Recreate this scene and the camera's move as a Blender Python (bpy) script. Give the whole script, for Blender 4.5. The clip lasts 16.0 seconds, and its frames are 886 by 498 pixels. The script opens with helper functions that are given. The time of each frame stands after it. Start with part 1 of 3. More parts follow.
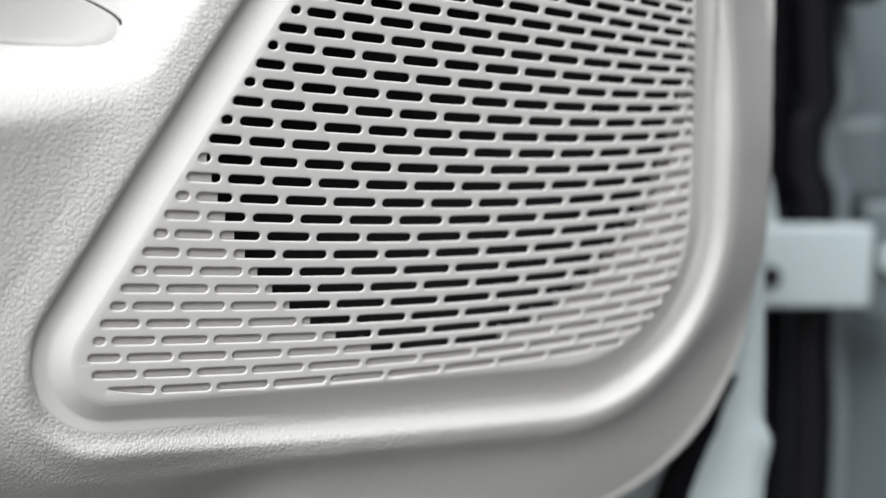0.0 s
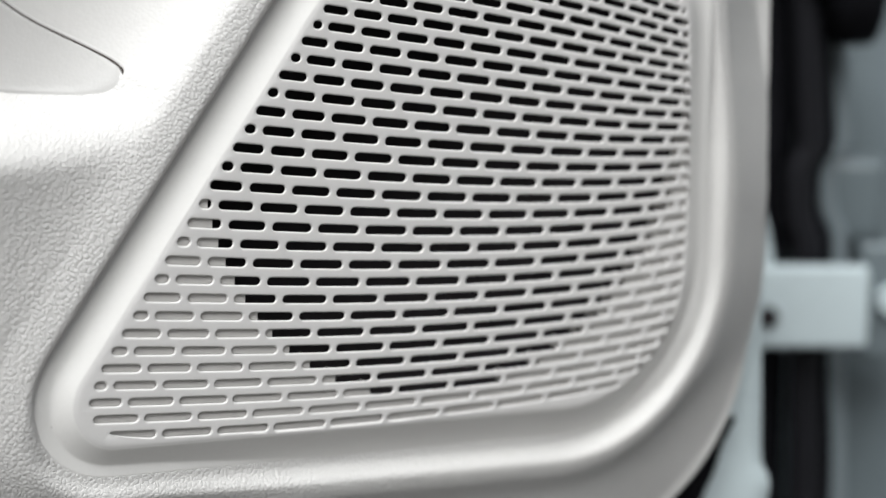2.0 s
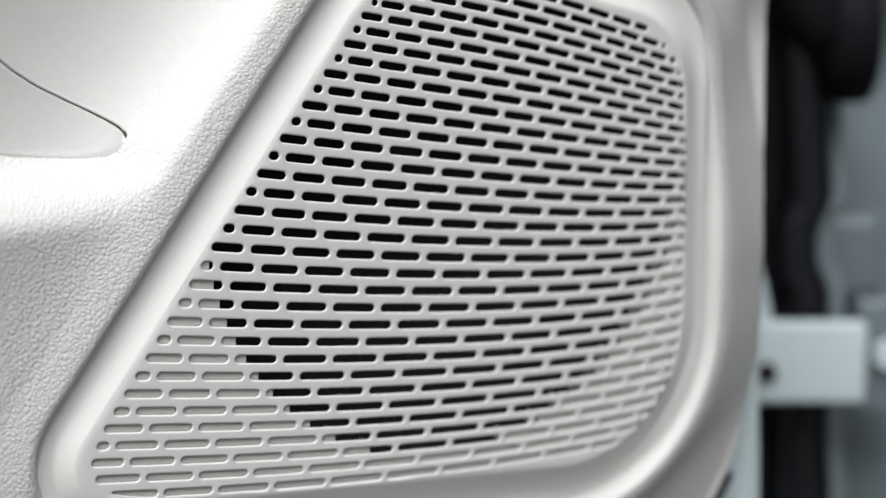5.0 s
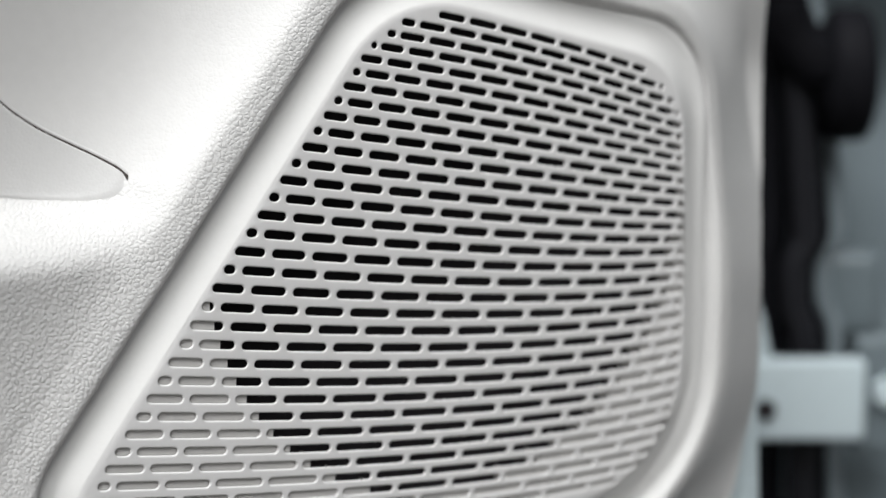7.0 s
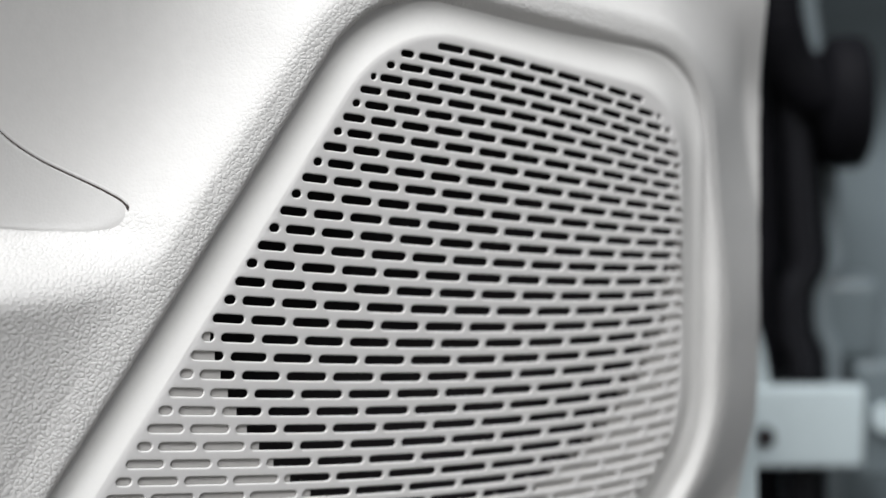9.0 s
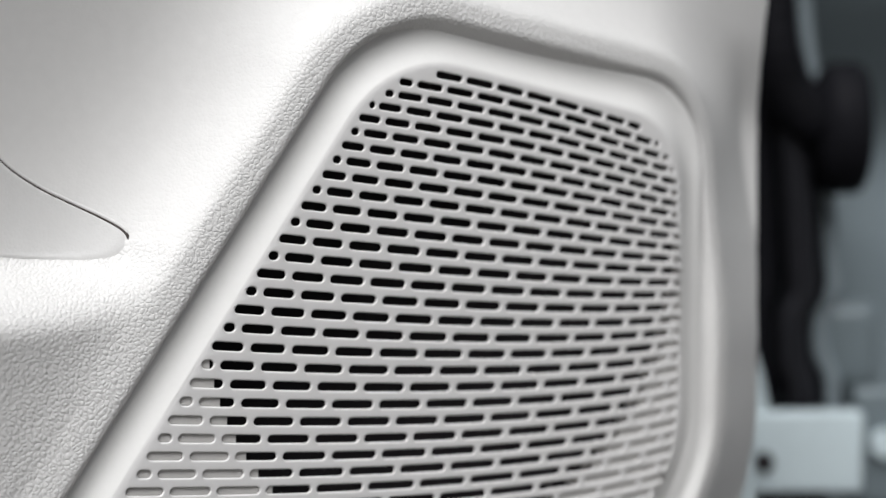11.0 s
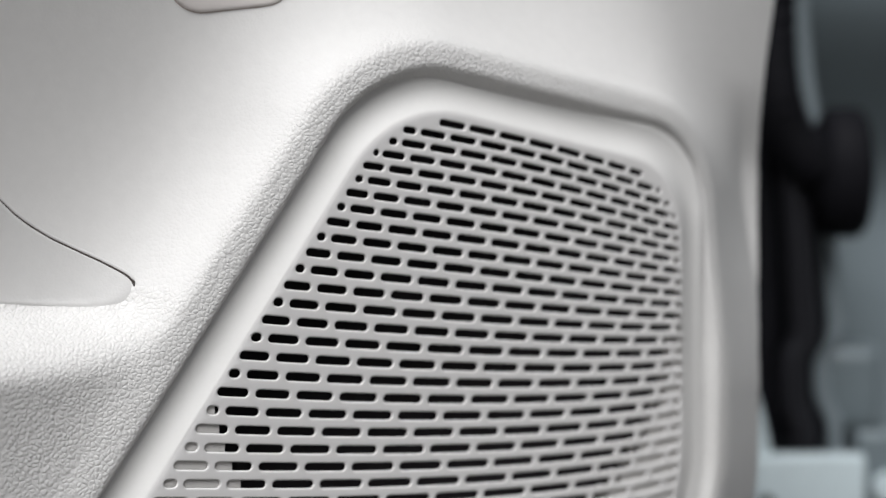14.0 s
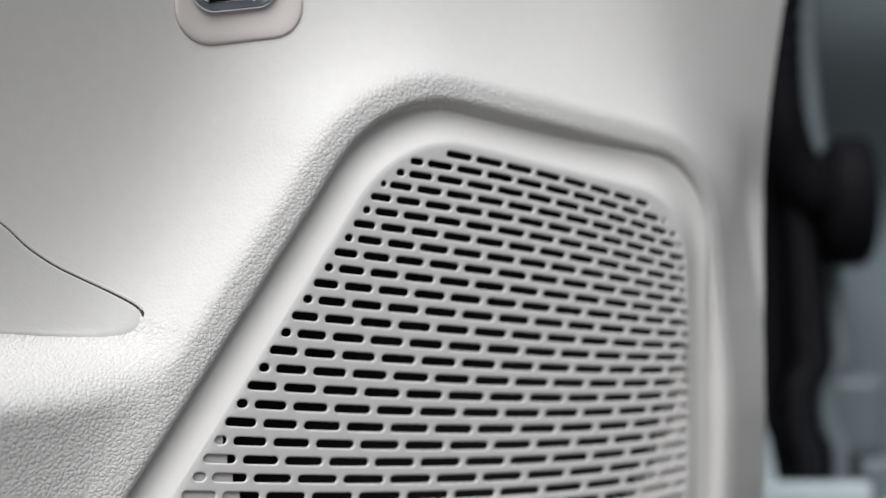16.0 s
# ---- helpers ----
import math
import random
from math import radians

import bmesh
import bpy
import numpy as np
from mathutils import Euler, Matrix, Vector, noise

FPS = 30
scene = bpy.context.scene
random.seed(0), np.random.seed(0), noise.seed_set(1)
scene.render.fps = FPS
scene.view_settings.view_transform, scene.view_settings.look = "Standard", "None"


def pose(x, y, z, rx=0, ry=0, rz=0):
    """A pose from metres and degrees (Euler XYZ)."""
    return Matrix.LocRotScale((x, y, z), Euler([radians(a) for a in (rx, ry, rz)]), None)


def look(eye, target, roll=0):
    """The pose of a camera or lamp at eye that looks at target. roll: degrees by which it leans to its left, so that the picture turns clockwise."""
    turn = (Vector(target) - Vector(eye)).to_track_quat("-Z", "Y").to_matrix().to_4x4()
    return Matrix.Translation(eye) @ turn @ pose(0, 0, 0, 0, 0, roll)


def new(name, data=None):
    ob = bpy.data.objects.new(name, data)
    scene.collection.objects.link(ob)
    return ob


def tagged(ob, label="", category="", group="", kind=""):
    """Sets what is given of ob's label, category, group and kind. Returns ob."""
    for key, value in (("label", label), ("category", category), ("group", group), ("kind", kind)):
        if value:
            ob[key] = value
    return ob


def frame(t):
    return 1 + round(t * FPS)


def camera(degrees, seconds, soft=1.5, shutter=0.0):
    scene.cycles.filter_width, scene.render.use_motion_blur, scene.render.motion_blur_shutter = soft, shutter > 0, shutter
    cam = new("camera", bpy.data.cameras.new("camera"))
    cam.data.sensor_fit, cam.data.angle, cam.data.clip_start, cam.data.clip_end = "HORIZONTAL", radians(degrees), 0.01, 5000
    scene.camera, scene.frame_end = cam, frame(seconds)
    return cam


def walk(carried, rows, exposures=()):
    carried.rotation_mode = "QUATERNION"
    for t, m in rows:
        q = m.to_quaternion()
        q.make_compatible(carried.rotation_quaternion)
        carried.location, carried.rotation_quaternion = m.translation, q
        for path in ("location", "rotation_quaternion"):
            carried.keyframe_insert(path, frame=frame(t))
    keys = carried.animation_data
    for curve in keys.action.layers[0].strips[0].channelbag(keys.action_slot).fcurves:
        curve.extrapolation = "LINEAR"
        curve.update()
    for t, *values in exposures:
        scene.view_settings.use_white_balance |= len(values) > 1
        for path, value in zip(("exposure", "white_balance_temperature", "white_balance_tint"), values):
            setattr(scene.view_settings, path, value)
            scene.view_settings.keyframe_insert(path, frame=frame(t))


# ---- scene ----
# A car door's inner trim with its loudspeaker grille. x runs along the door, y goes into it, z is up; the ground lies at z = GROUND.
GROUND = -0.62
cam = camera(28.0, 16.0, soft=1.5)
cam.data.dof.use_dof, cam.data.dof.focus_distance, cam.data.dof.aperture_fstop = True, 0.463, 6.3
ROWS = [  # seconds, eye, turn
    (0.0, -0.2645, -0.4064, 0.0786, 77.000, 0.000, -31.161),
    (0.5, -0.2650, -0.4072, 0.0793, 77.297, 0.041, -31.190),
    (1.0, -0.2652, -0.4081, 0.0802, 77.570, 0.039, -31.166),
    (1.5, -0.2660, -0.4094, 0.0811, 77.844, 0.060, -31.177),
    (2.0, -0.2661, -0.4099, 0.0817, 78.172, 0.108, -31.180),
    (2.5, -0.2666, -0.4104, 0.0822, 78.509, 0.141, -31.210),
    (3.0, -0.2668, -0.4116, 0.0834, 78.749, 0.124, -31.173),
    (3.5, -0.2672, -0.4122, 0.0837, 79.049, 0.142, -31.193),
    (4.0, -0.2674, -0.4132, 0.0842, 79.297, 0.174, -31.165),
    (6.5, -0.2691, -0.4163, 0.0873, 80.613, 0.274, -31.172),
    (7.0, -0.2692, -0.4169, 0.0878, 80.879, 0.306, -31.165),
    (7.5, -0.2698, -0.4175, 0.0886, 81.064, 0.299, -31.168),
    (8.0, -0.2696, -0.4181, 0.0889, 81.279, 0.348, -31.150),
    (8.5, -0.2700, -0.4186, 0.0893, 81.465, 0.358, -31.152),
    (9.0, -0.2702, -0.4188, 0.0894, 81.688, 0.408, -31.192),
    (11.5, -0.2712, -0.4211, 0.0913, 82.637, 0.469, -31.202),
    (12.0, -0.2717, -0.4219, 0.0916, 82.875, 0.475, -31.195),
    (12.5, -0.2717, -0.4227, 0.0922, 83.070, 0.502, -31.154),
    (13.0, -0.2722, -0.4228, 0.0929, 83.222, 0.464, -31.159),
    (13.5, -0.2728, -0.4235, 0.0930, 83.445, 0.477, -31.154),
    (14.0, -0.2729, -0.4239, 0.0929, 83.747, 0.547, -31.115),
    (14.5, -0.2734, -0.4244, 0.0933, 83.987, 0.526, -31.082),
    (15.0, -0.2738, -0.4249, 0.0939, 84.161, 0.497, -31.048),
    (15.5, -0.2739, -0.4255, 0.0946, 84.313, 0.521, -30.967),
    (16.0, -0.2744, -0.4259, 0.0947, 84.558, 0.522, -30.917),
]
walk(cam, [(t, pose(x, y, z, rx, ry, rz)) for t, x, y, z, rx, ry, rz in ROWS], exposures=((0, 0.09, 6330, 8), (4, 0.06, 6300, 8), (9, -0.04, 6280, 9), (13, -0.10, 6300, 10), (16, -0.21, 6290, 10)))

# ---- light ----
world = bpy.data.worlds.new("world")
scene.world = world
world.use_nodes = True
wn = world.node_tree.nodes
sky = wn.new("ShaderNodeTexSky")
sky.sky_type, sky.sun_disc = "NISHITA", False
sky.sun_elevation, sky.sun_rotation = radians(53), radians(223)
sky.dust_density, sky.ozone_density, sky.air_density = 6.0, 0.5, 1.0
wn["Background"].inputs["Strength"].default_value = 0.042
pale = wn.new("ShaderNodeHueSaturation")  # a hazy, whitish sky
pale.inputs["Saturation"].default_value = 0.35
world.node_tree.links.new(sky.outputs[0], pale.inputs["Color"])
world.node_tree.links.new(pale.outputs[0], wn["Background"].inputs[0])
sun = new("sun", bpy.data.lights.new("sun", "SUN"))
sun.data.energy, sun.data.angle, sun.data.color = 3.8, radians(45), (1.0, 0.988, 0.972)
sun.matrix_basis = look((-0.72, -0.76, 1.42), (0, 0, 0))


# ---- materials ----
def material(name, color, rough=0.5, metal=0.0, spec=0.5):
    m = bpy.data.materials.new(name)
    m.use_nodes = True
    b = m.node_tree.nodes["Principled BSDF"]
    b.inputs["Base Color"].default_value = (*color, 1)
    b.inputs["Roughness"].default_value, b.inputs["Metallic"].default_value = rough, metal
    b.inputs["Specular IOR Level"].default_value = spec
    return m, m.node_tree.nodes, m.node_tree.links, b


def speckle(m, n, l, b, color, scale, amount, bump=0.0, bump_scale=None, dist=0.0002):
    """Colour that varies a little at two scales, and fine relief."""
    co = n.new("ShaderNodeTexCoord")
    big, small = n.new("ShaderNodeTexNoise"), n.new("ShaderNodeTexNoise")
    big.inputs["Scale"].default_value, small.inputs["Scale"].default_value = scale * 0.08, scale
    mix = n.new("ShaderNodeMath")
    mix.operation = "ADD"
    for t in (big, small):
        l.new(co.outputs["Object"], t.inputs["Vector"])
    l.new(big.outputs[0], mix.inputs[0])
    l.new(small.outputs[0], mix.inputs[1])
    ramp = n.new("ShaderNodeMapRange")
    ramp.inputs["From Min"].default_value, ramp.inputs["From Max"].default_value = 0.6, 1.4
    ramp.inputs["To Min"].default_value, ramp.inputs["To Max"].default_value = 1 - amount, 1 + amount
    l.new(mix.outputs[0], ramp.inputs[0])
    mul = n.new("ShaderNodeVectorMath")
    mul.operation = "SCALE"
    mul.inputs[0].default_value = color
    l.new(ramp.outputs[0], mul.inputs["Scale"])
    l.new(mul.outputs[0], b.inputs["Base Color"])
    if bump:
        grain = n.new("ShaderNodeTexNoise")
        grain.inputs["Scale"].default_value, grain.inputs["Detail"].default_value = bump_scale, 3
        l.new(co.outputs["Object"], grain.inputs["Vector"])
        bm_ = n.new("ShaderNodeBump")
        bm_.inputs["Strength"].default_value, bm_.inputs["Distance"].default_value = bump, dist
        l.new(grain.outputs[0], bm_.inputs["Height"])
        l.new(bm_.outputs[0], b.inputs["Normal"])


def leather(name, color, cell, deep, rough, worn=False):
    """Moulded skin with an embossed hide grain: rounded pebbles parted by wandering creases."""
    m, n, l, b = material(name, color, rough, 0, 0.4)
    speckle(m, n, l, b, color, 300, 0.03)
    co = n.new("ShaderNodeTexCoord")
    warp = n.new("ShaderNodeTexNoise")
    warp.inputs["Scale"].default_value, warp.inputs["Detail"].default_value = 0.45 / cell, 2
    l.new(co.outputs["Object"], warp.inputs["Vector"])
    shift = n.new("ShaderNodeVectorMath")
    shift.operation = "MULTIPLY_ADD"
    shift.inputs[1].default_value = (cell * 0.8,) * 3
    l.new(warp.outputs["Color"], shift.inputs[0])
    l.new(co.outputs["Object"], shift.inputs[2])
    def pebbles(scale, height):
        """Rounded domes that meet in narrow, wandering creases."""
        v, edge = n.new("ShaderNodeTexVoronoi"), n.new("ShaderNodeTexVoronoi")
        edge.feature = "DISTANCE_TO_EDGE"
        sums = n.new("ShaderNodeMath")
        sums.operation = "ADD"
        for tex, key, lo, hi, to_lo, to_hi, slot in ((v, "Distance", 0.10, 0.85, 0.5, 0, 0), (edge, "Distance", -0.02, 0.24, 0, 0.5, 1)):
            tex.inputs["Scale"].default_value = scale
            l.new(shift.outputs[0], tex.inputs["Vector"])
            r = n.new("ShaderNodeMapRange")
            r.interpolation_type = "SMOOTHSTEP" if slot else "LINEAR"
            for k, val in (("From Min", lo), ("From Max", hi), ("To Min", to_lo * height), ("To Max", to_hi * height)):
                r.inputs[k].default_value = val
            l.new(tex.outputs[key], r.inputs[0])
            l.new(r.outputs[0], sums.inputs[slot])
        return sums

    def weighed(a, w, c=None):
        m_ = n.new("ShaderNodeMath")
        m_.operation = "MULTIPLY_ADD"
        l.new(a, m_.inputs[0])
        if isinstance(w, float):
            m_.inputs[1].default_value = w
        else:
            l.new(w, m_.inputs[1])
        m_.inputs[2].default_value = 0
        if c:
            l.new(c, m_.inputs[2])
        return m_.outputs[0]

    patchy = n.new("ShaderNodeTexNoise")
    patchy.inputs["Scale"].default_value = 0.30 / cell
    l.new(co.outputs["Object"], patchy.inputs["Vector"])
    fade = n.new("ShaderNodeMapRange")
    for key, val in (("From Min", 0.35), ("From Max", 0.62), ("To Min", 0.10), ("To Max", 0.55)):
        fade.inputs[key].default_value = val
    l.new(patchy.outputs[0], fade.inputs[0])
    fine = n.new("ShaderNodeTexNoise")
    fine.inputs["Scale"].default_value, fine.inputs["Detail"].default_value = 1.4 / cell, 2
    l.new(co.outputs["Object"], fine.inputs["Vector"])
    height = weighed(pebbles(0.84 / cell, 1.0).outputs[0], 0.75)
    height = weighed(pebbles(1.30 / cell, 0.55).outputs[0], fade.outputs[0], height)
    height = weighed(fine.outputs[0], 0.25, height)
    bump = n.new("ShaderNodeBump")
    bump.inputs["Strength"].default_value, bump.inputs["Distance"].default_value = 1.0, deep
    if worn:  # the embossing is shallower where the skin's grain attribute is low
        at, times = n.new("ShaderNodeAttribute"), n.new("ShaderNodeMath")
        at.attribute_name, times.operation = "grain", "MULTIPLY"
        l.new(at.outputs["Fac"], times.inputs[0])
        l.new(height, times.inputs[1])
        height = times.outputs[0]
    l.new(height, bump.inputs["Height"])
    l.new(bump.outputs[0], b.inputs["Normal"])
    return m


def plastic(name, color, rough, scale=900, amount=0.02, bump=0.25, bump_scale=2500, dist=0.00004, metal=0.0, spec=0.5):
    m, n, l, b = material(name, color, rough, metal, spec)
    speckle(m, n, l, b, color, scale, amount, bump, bump_scale, dist)
    return m


SKIN = leather("grained_skin", (0.69, 0.68, 0.665), 0.00105, 0.00023, 0.48, True)
# finer finish, and a tone lowered so that part of the shade is colour
INSERT = leather("fine_shaded_skin", (0.62, 0.612, 0.60), 0.0009, 0.00004, 0.55)
BEZEL = plastic("satin_plastic", (0.80, 0.79, 0.77), 0.38)
PLATE = plastic("grille_plastic", (0.755, 0.742, 0.73), 0.45)
# same plastic as the plate, greyed: the slot floors' shade is in the colour
SHADED_BACK = plastic("shaded_backing_plastic", (0.60, 0.585, 0.565), 0.5)
BLACK = plastic("black_cloth", (0.032, 0.029, 0.031), 0.95, spec=0.05)
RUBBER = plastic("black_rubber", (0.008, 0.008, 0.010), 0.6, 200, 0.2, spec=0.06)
# rubber lightened and glossed to carry the highlight along the bulb
BULB = plastic("highlit_rubber", (0.010, 0.010, 0.013), 0.5, 200, 0.2, spec=0.3)
GAP = plastic("slit_shade", (0.045, 0.034, 0.030), 0.8)
GAP_BROWN = plastic("brown_gap", (0.48, 0.40, 0.36), 0.7)
# darker than the car's pale paint: the pillar's shade is in the colour
PAINT = plastic("shaded_body_paint", (0.150, 0.182, 0.197), 0.3, 60, 0.04, 0.1, 400)
# the body paint lightened: light on the flange is put into its colour
FLANGE = plastic("lit_body_paint", (0.225, 0.265, 0.285), 0.35, 60, 0.05, 0.1, 400)
ZINC = plastic("painted_bracket", (0.56, 0.645, 0.67), 0.4, 200, 0.05, 0.2, 600)
CHROME = plastic("chrome", (0.78, 0.80, 0.84), 0.14, 100, 0.02, 0.02, 500, 0.00002, 1.0)
GLOSS = plastic("gloss_black", (0.006, 0.006, 0.008), 0.22, spec=0.15)
BEIGE = plastic("beige_plastic", (0.71, 0.665, 0.64), 0.42)
UNSEEN_GROUND = plastic("unseen_ground", (0.065, 0.062, 0.058), 0.8, 8, 0.12, 0.6, 60, 0.002)


# ---- making meshes ----
def mesh_object(name, verts, faces, mat, parent=None, label="", smooth=True):
    me = bpy.data.meshes.new(name)
    me.from_pydata([tuple(map(float, v)) for v in verts], [], faces)
    me.validate()
    bm = bmesh.new()
    bm.from_mesh(me)
    bmesh.ops.remove_doubles(bm, verts=bm.verts, dist=1e-7)
    bmesh.ops.recalc_face_normals(bm, faces=bm.faces)
    bm.to_mesh(me)
    bm.free()
    me.materials.append(mat)
    if smooth:
        me.shade_smooth()
    ob = new(name, me)
    if parent:
        ob.parent = parent
    if label:
        ob["label"] = label
    return ob


def part(name, bm, mat, parent=None, label="", smooth=True):
    bmesh.ops.recalc_face_normals(bm, faces=bm.faces)
    me = bpy.data.meshes.new(name)
    bm.to_mesh(me)
    bm.free()
    me.materials.append(mat)
    if smooth:
        me.shade_smooth()
        me.set_sharp_from_angle(angle=radians(40))
    ob = new(name, me)
    if parent:
        ob.parent = parent
    if label:
        ob["label"] = label
    return ob


def thing(name, at, label, category, group="", kind=""):
    ob = new(name)
    ob.location = at
    ob.empty_display_size = 0.02
    return tagged(ob, label, category, group, kind)


def box(size, bevel=0.0, at=(0, 0, 0), turn=0.0, seg=2):
    bm = bmesh.new()
    bmesh.ops.create_cube(bm, size=1, matrix=Matrix.Translation(at) @ Matrix.Rotation(turn, 4, "Z") @ Matrix.Diagonal((*size, 1)))
    if bevel:
        bmesh.ops.bevel(bm, geom=bm.edges[:], offset=bevel, segments=seg, profile=0.6, affect="EDGES")
    return bm


def tube(path, radius, sides=16, squash=None):
    """A closed tube along points; radius may be a number or one number a point."""
    path = [Vector(p) for p in path]
    rad = radius if isinstance(radius, (list, tuple)) else [radius] * len(path)
    verts, faces = [], []
    side = None
    for i, p in enumerate(path):
        d = (path[min(i + 1, len(path) - 1)] - path[max(i - 1, 0)]).normalized()
        side = d.orthogonal().normalized() if side is None else (side - d * side.dot(d)).normalized()
        up = d.cross(side)
        for k in range(sides):
            a = 2 * math.pi * k / sides
            verts.append(p + (side * math.cos(a) + up * math.sin(a)) * rad[i])
    for i in range(len(path) - 1):
        for k in range(sides):
            a, b = i * sides + k, i * sides + (k + 1) % sides
            faces.append((a, b, b + sides, a + sides))
    faces.append(tuple(range(sides)))
    faces.append(tuple(range(len(verts) - sides, len(verts))))
    return verts, faces


def sstep(a, b, x):
    t = np.clip((np.asarray(x, float) - a) / (b - a), 0, 1)
    return t * t * (3 - 2 * t)


def rounded(corners, radii, per_edge, per_corner, grow=0.0):
    """Points round a four-cornered outline (clockwise from the upper left) with rounded corners, pushed outwards by grow."""
    pts, n = [], len(corners)
    c = [np.array(p, float) for p in corners]
    arcs = []
    for i in range(n):
        a, p, b = c[i - 1], c[i], c[(i + 1) % n]
        d0, d1 = (a - p) / np.linalg.norm(a - p), (b - p) / np.linalg.norm(b - p)
        half = math.acos(np.clip(d0 @ d1, -1, 1)) / 2
        mid = p + (d0 + d1) / np.linalg.norm(d0 + d1) * radii[i] / math.sin(half)
        n0, n1 = p + d0 * radii[i] / math.tan(half) - mid, p + d1 * radii[i] / math.tan(half) - mid
        a0 = math.atan2(n0[1], n0[0])
        turn = (math.atan2(n1[1], n1[0]) - a0 + math.pi) % (2 * math.pi) - math.pi
        r = radii[i] + grow
        arcs.append([mid + r * np.array([math.cos(a0 + turn * k / per_corner), math.sin(a0 + turn * k / per_corner)]) for k in range(per_corner + 1)])
    for i in range(n):
        pts += arcs[i]
        e0, e1 = arcs[i][-1], arcs[(i + 1) % n][0]
        pts += [e0 + (e1 - e0) * k / per_edge for k in range(1, per_edge)]
    return np.array(pts)


def outside(x, z, outline):
    """Signed distance from a closed outline, positive outside it."""
    p = np.stack([np.ravel(x), np.ravel(z)], -1)
    best, inside = np.full(len(p), 1e9), np.zeros(len(p), bool)
    px, pz = p[:, 0].copy(), p[:, 1].copy()
    for a, b in zip(outline, np.roll(outline, -1, 0)):
        ab = b - a
        dx, dz = px - a[0], pz - a[1]
        t = np.clip((dx * ab[0] + dz * ab[1]) / max(ab @ ab, 1e-18), 0, 1)
        best = np.minimum(best, (dx - t * ab[0]) ** 2 + (dz - t * ab[1]) ** 2)
        if a[1] != b[1]:
            inside ^= ((a[1] > pz) != (b[1] > pz)) & (dx < dz / ab[1] * ab[0])
    best = np.sqrt(best)
    return np.where(inside, -best, best).reshape(np.shape(x))


# ---- the forms of the door ----
def front(x, z):
    """Depth of the gently bowed face in which the grille lies."""
    return 0.0035 + 0.0372 * x - 0.0753 * z + 0.0643 * x * x + 0.0391 * x * z + 0.0471 * z * z


FACE = (((-0.0342, 0.0815), (0.0690, 0.0574), (0.0790, -0.0795), (-0.1342, -0.0594)), (0.034, 0.027, 0.040, 0.0125))
PLATE_LINE = rounded(*FACE, 40, 14)
CREASE = (((-0.0394, 0.0916), (0.0801, 0.0656), (0.0868, -0.0918), (-0.1516, -0.0656)), (0.036, 0.029, 0.047, 0.022))
CREASE_LINE = rounded(*CREASE, 40, 14)


def pillow(x, z):
    """The grille's face, which breaks off in a slope down to a shallow channel along the trim's bead."""
    s = outside(x, z, PLATE_LINE) + 0.0001
    s = 0.5 * (s + np.sqrt(s * s + 0.0006 ** 2)) * sstep(-0.004, -0.001, s)
    high, right = sstep(0.0, 0.05, z), sstep(0.055, 0.080, x)
    left = 1 - sstep(0.012, 0.030, x + 0.1516 - 0.714 * (z + 0.0656))
    edge = 0.0055 + 0.0040 * sstep(-0.115, -0.045, x) * (1 - left) * (1 - 0.6 * right) * (1 - 0.85 * high)
    tall = np.maximum(high, 0.55 * left * sstep(-0.050, -0.010, z))
    span = np.maximum(s - outside(x, z, CREASE_LINE), 0.010)
    over, ease = s * 0.010 / span - edge, 0.0004 + 0.0026 * sstep(-0.055, -0.010, z) + 0.0010 * high
    channel = 0.5 * (over + np.sqrt(over ** 2 + ease ** 2) - ease ** 2 / (edge + ease))
    return front(x, z) + (0.53 + 0.20 * tall) * (s + 0.00009) - (0.63 + 0.42 * tall) * channel


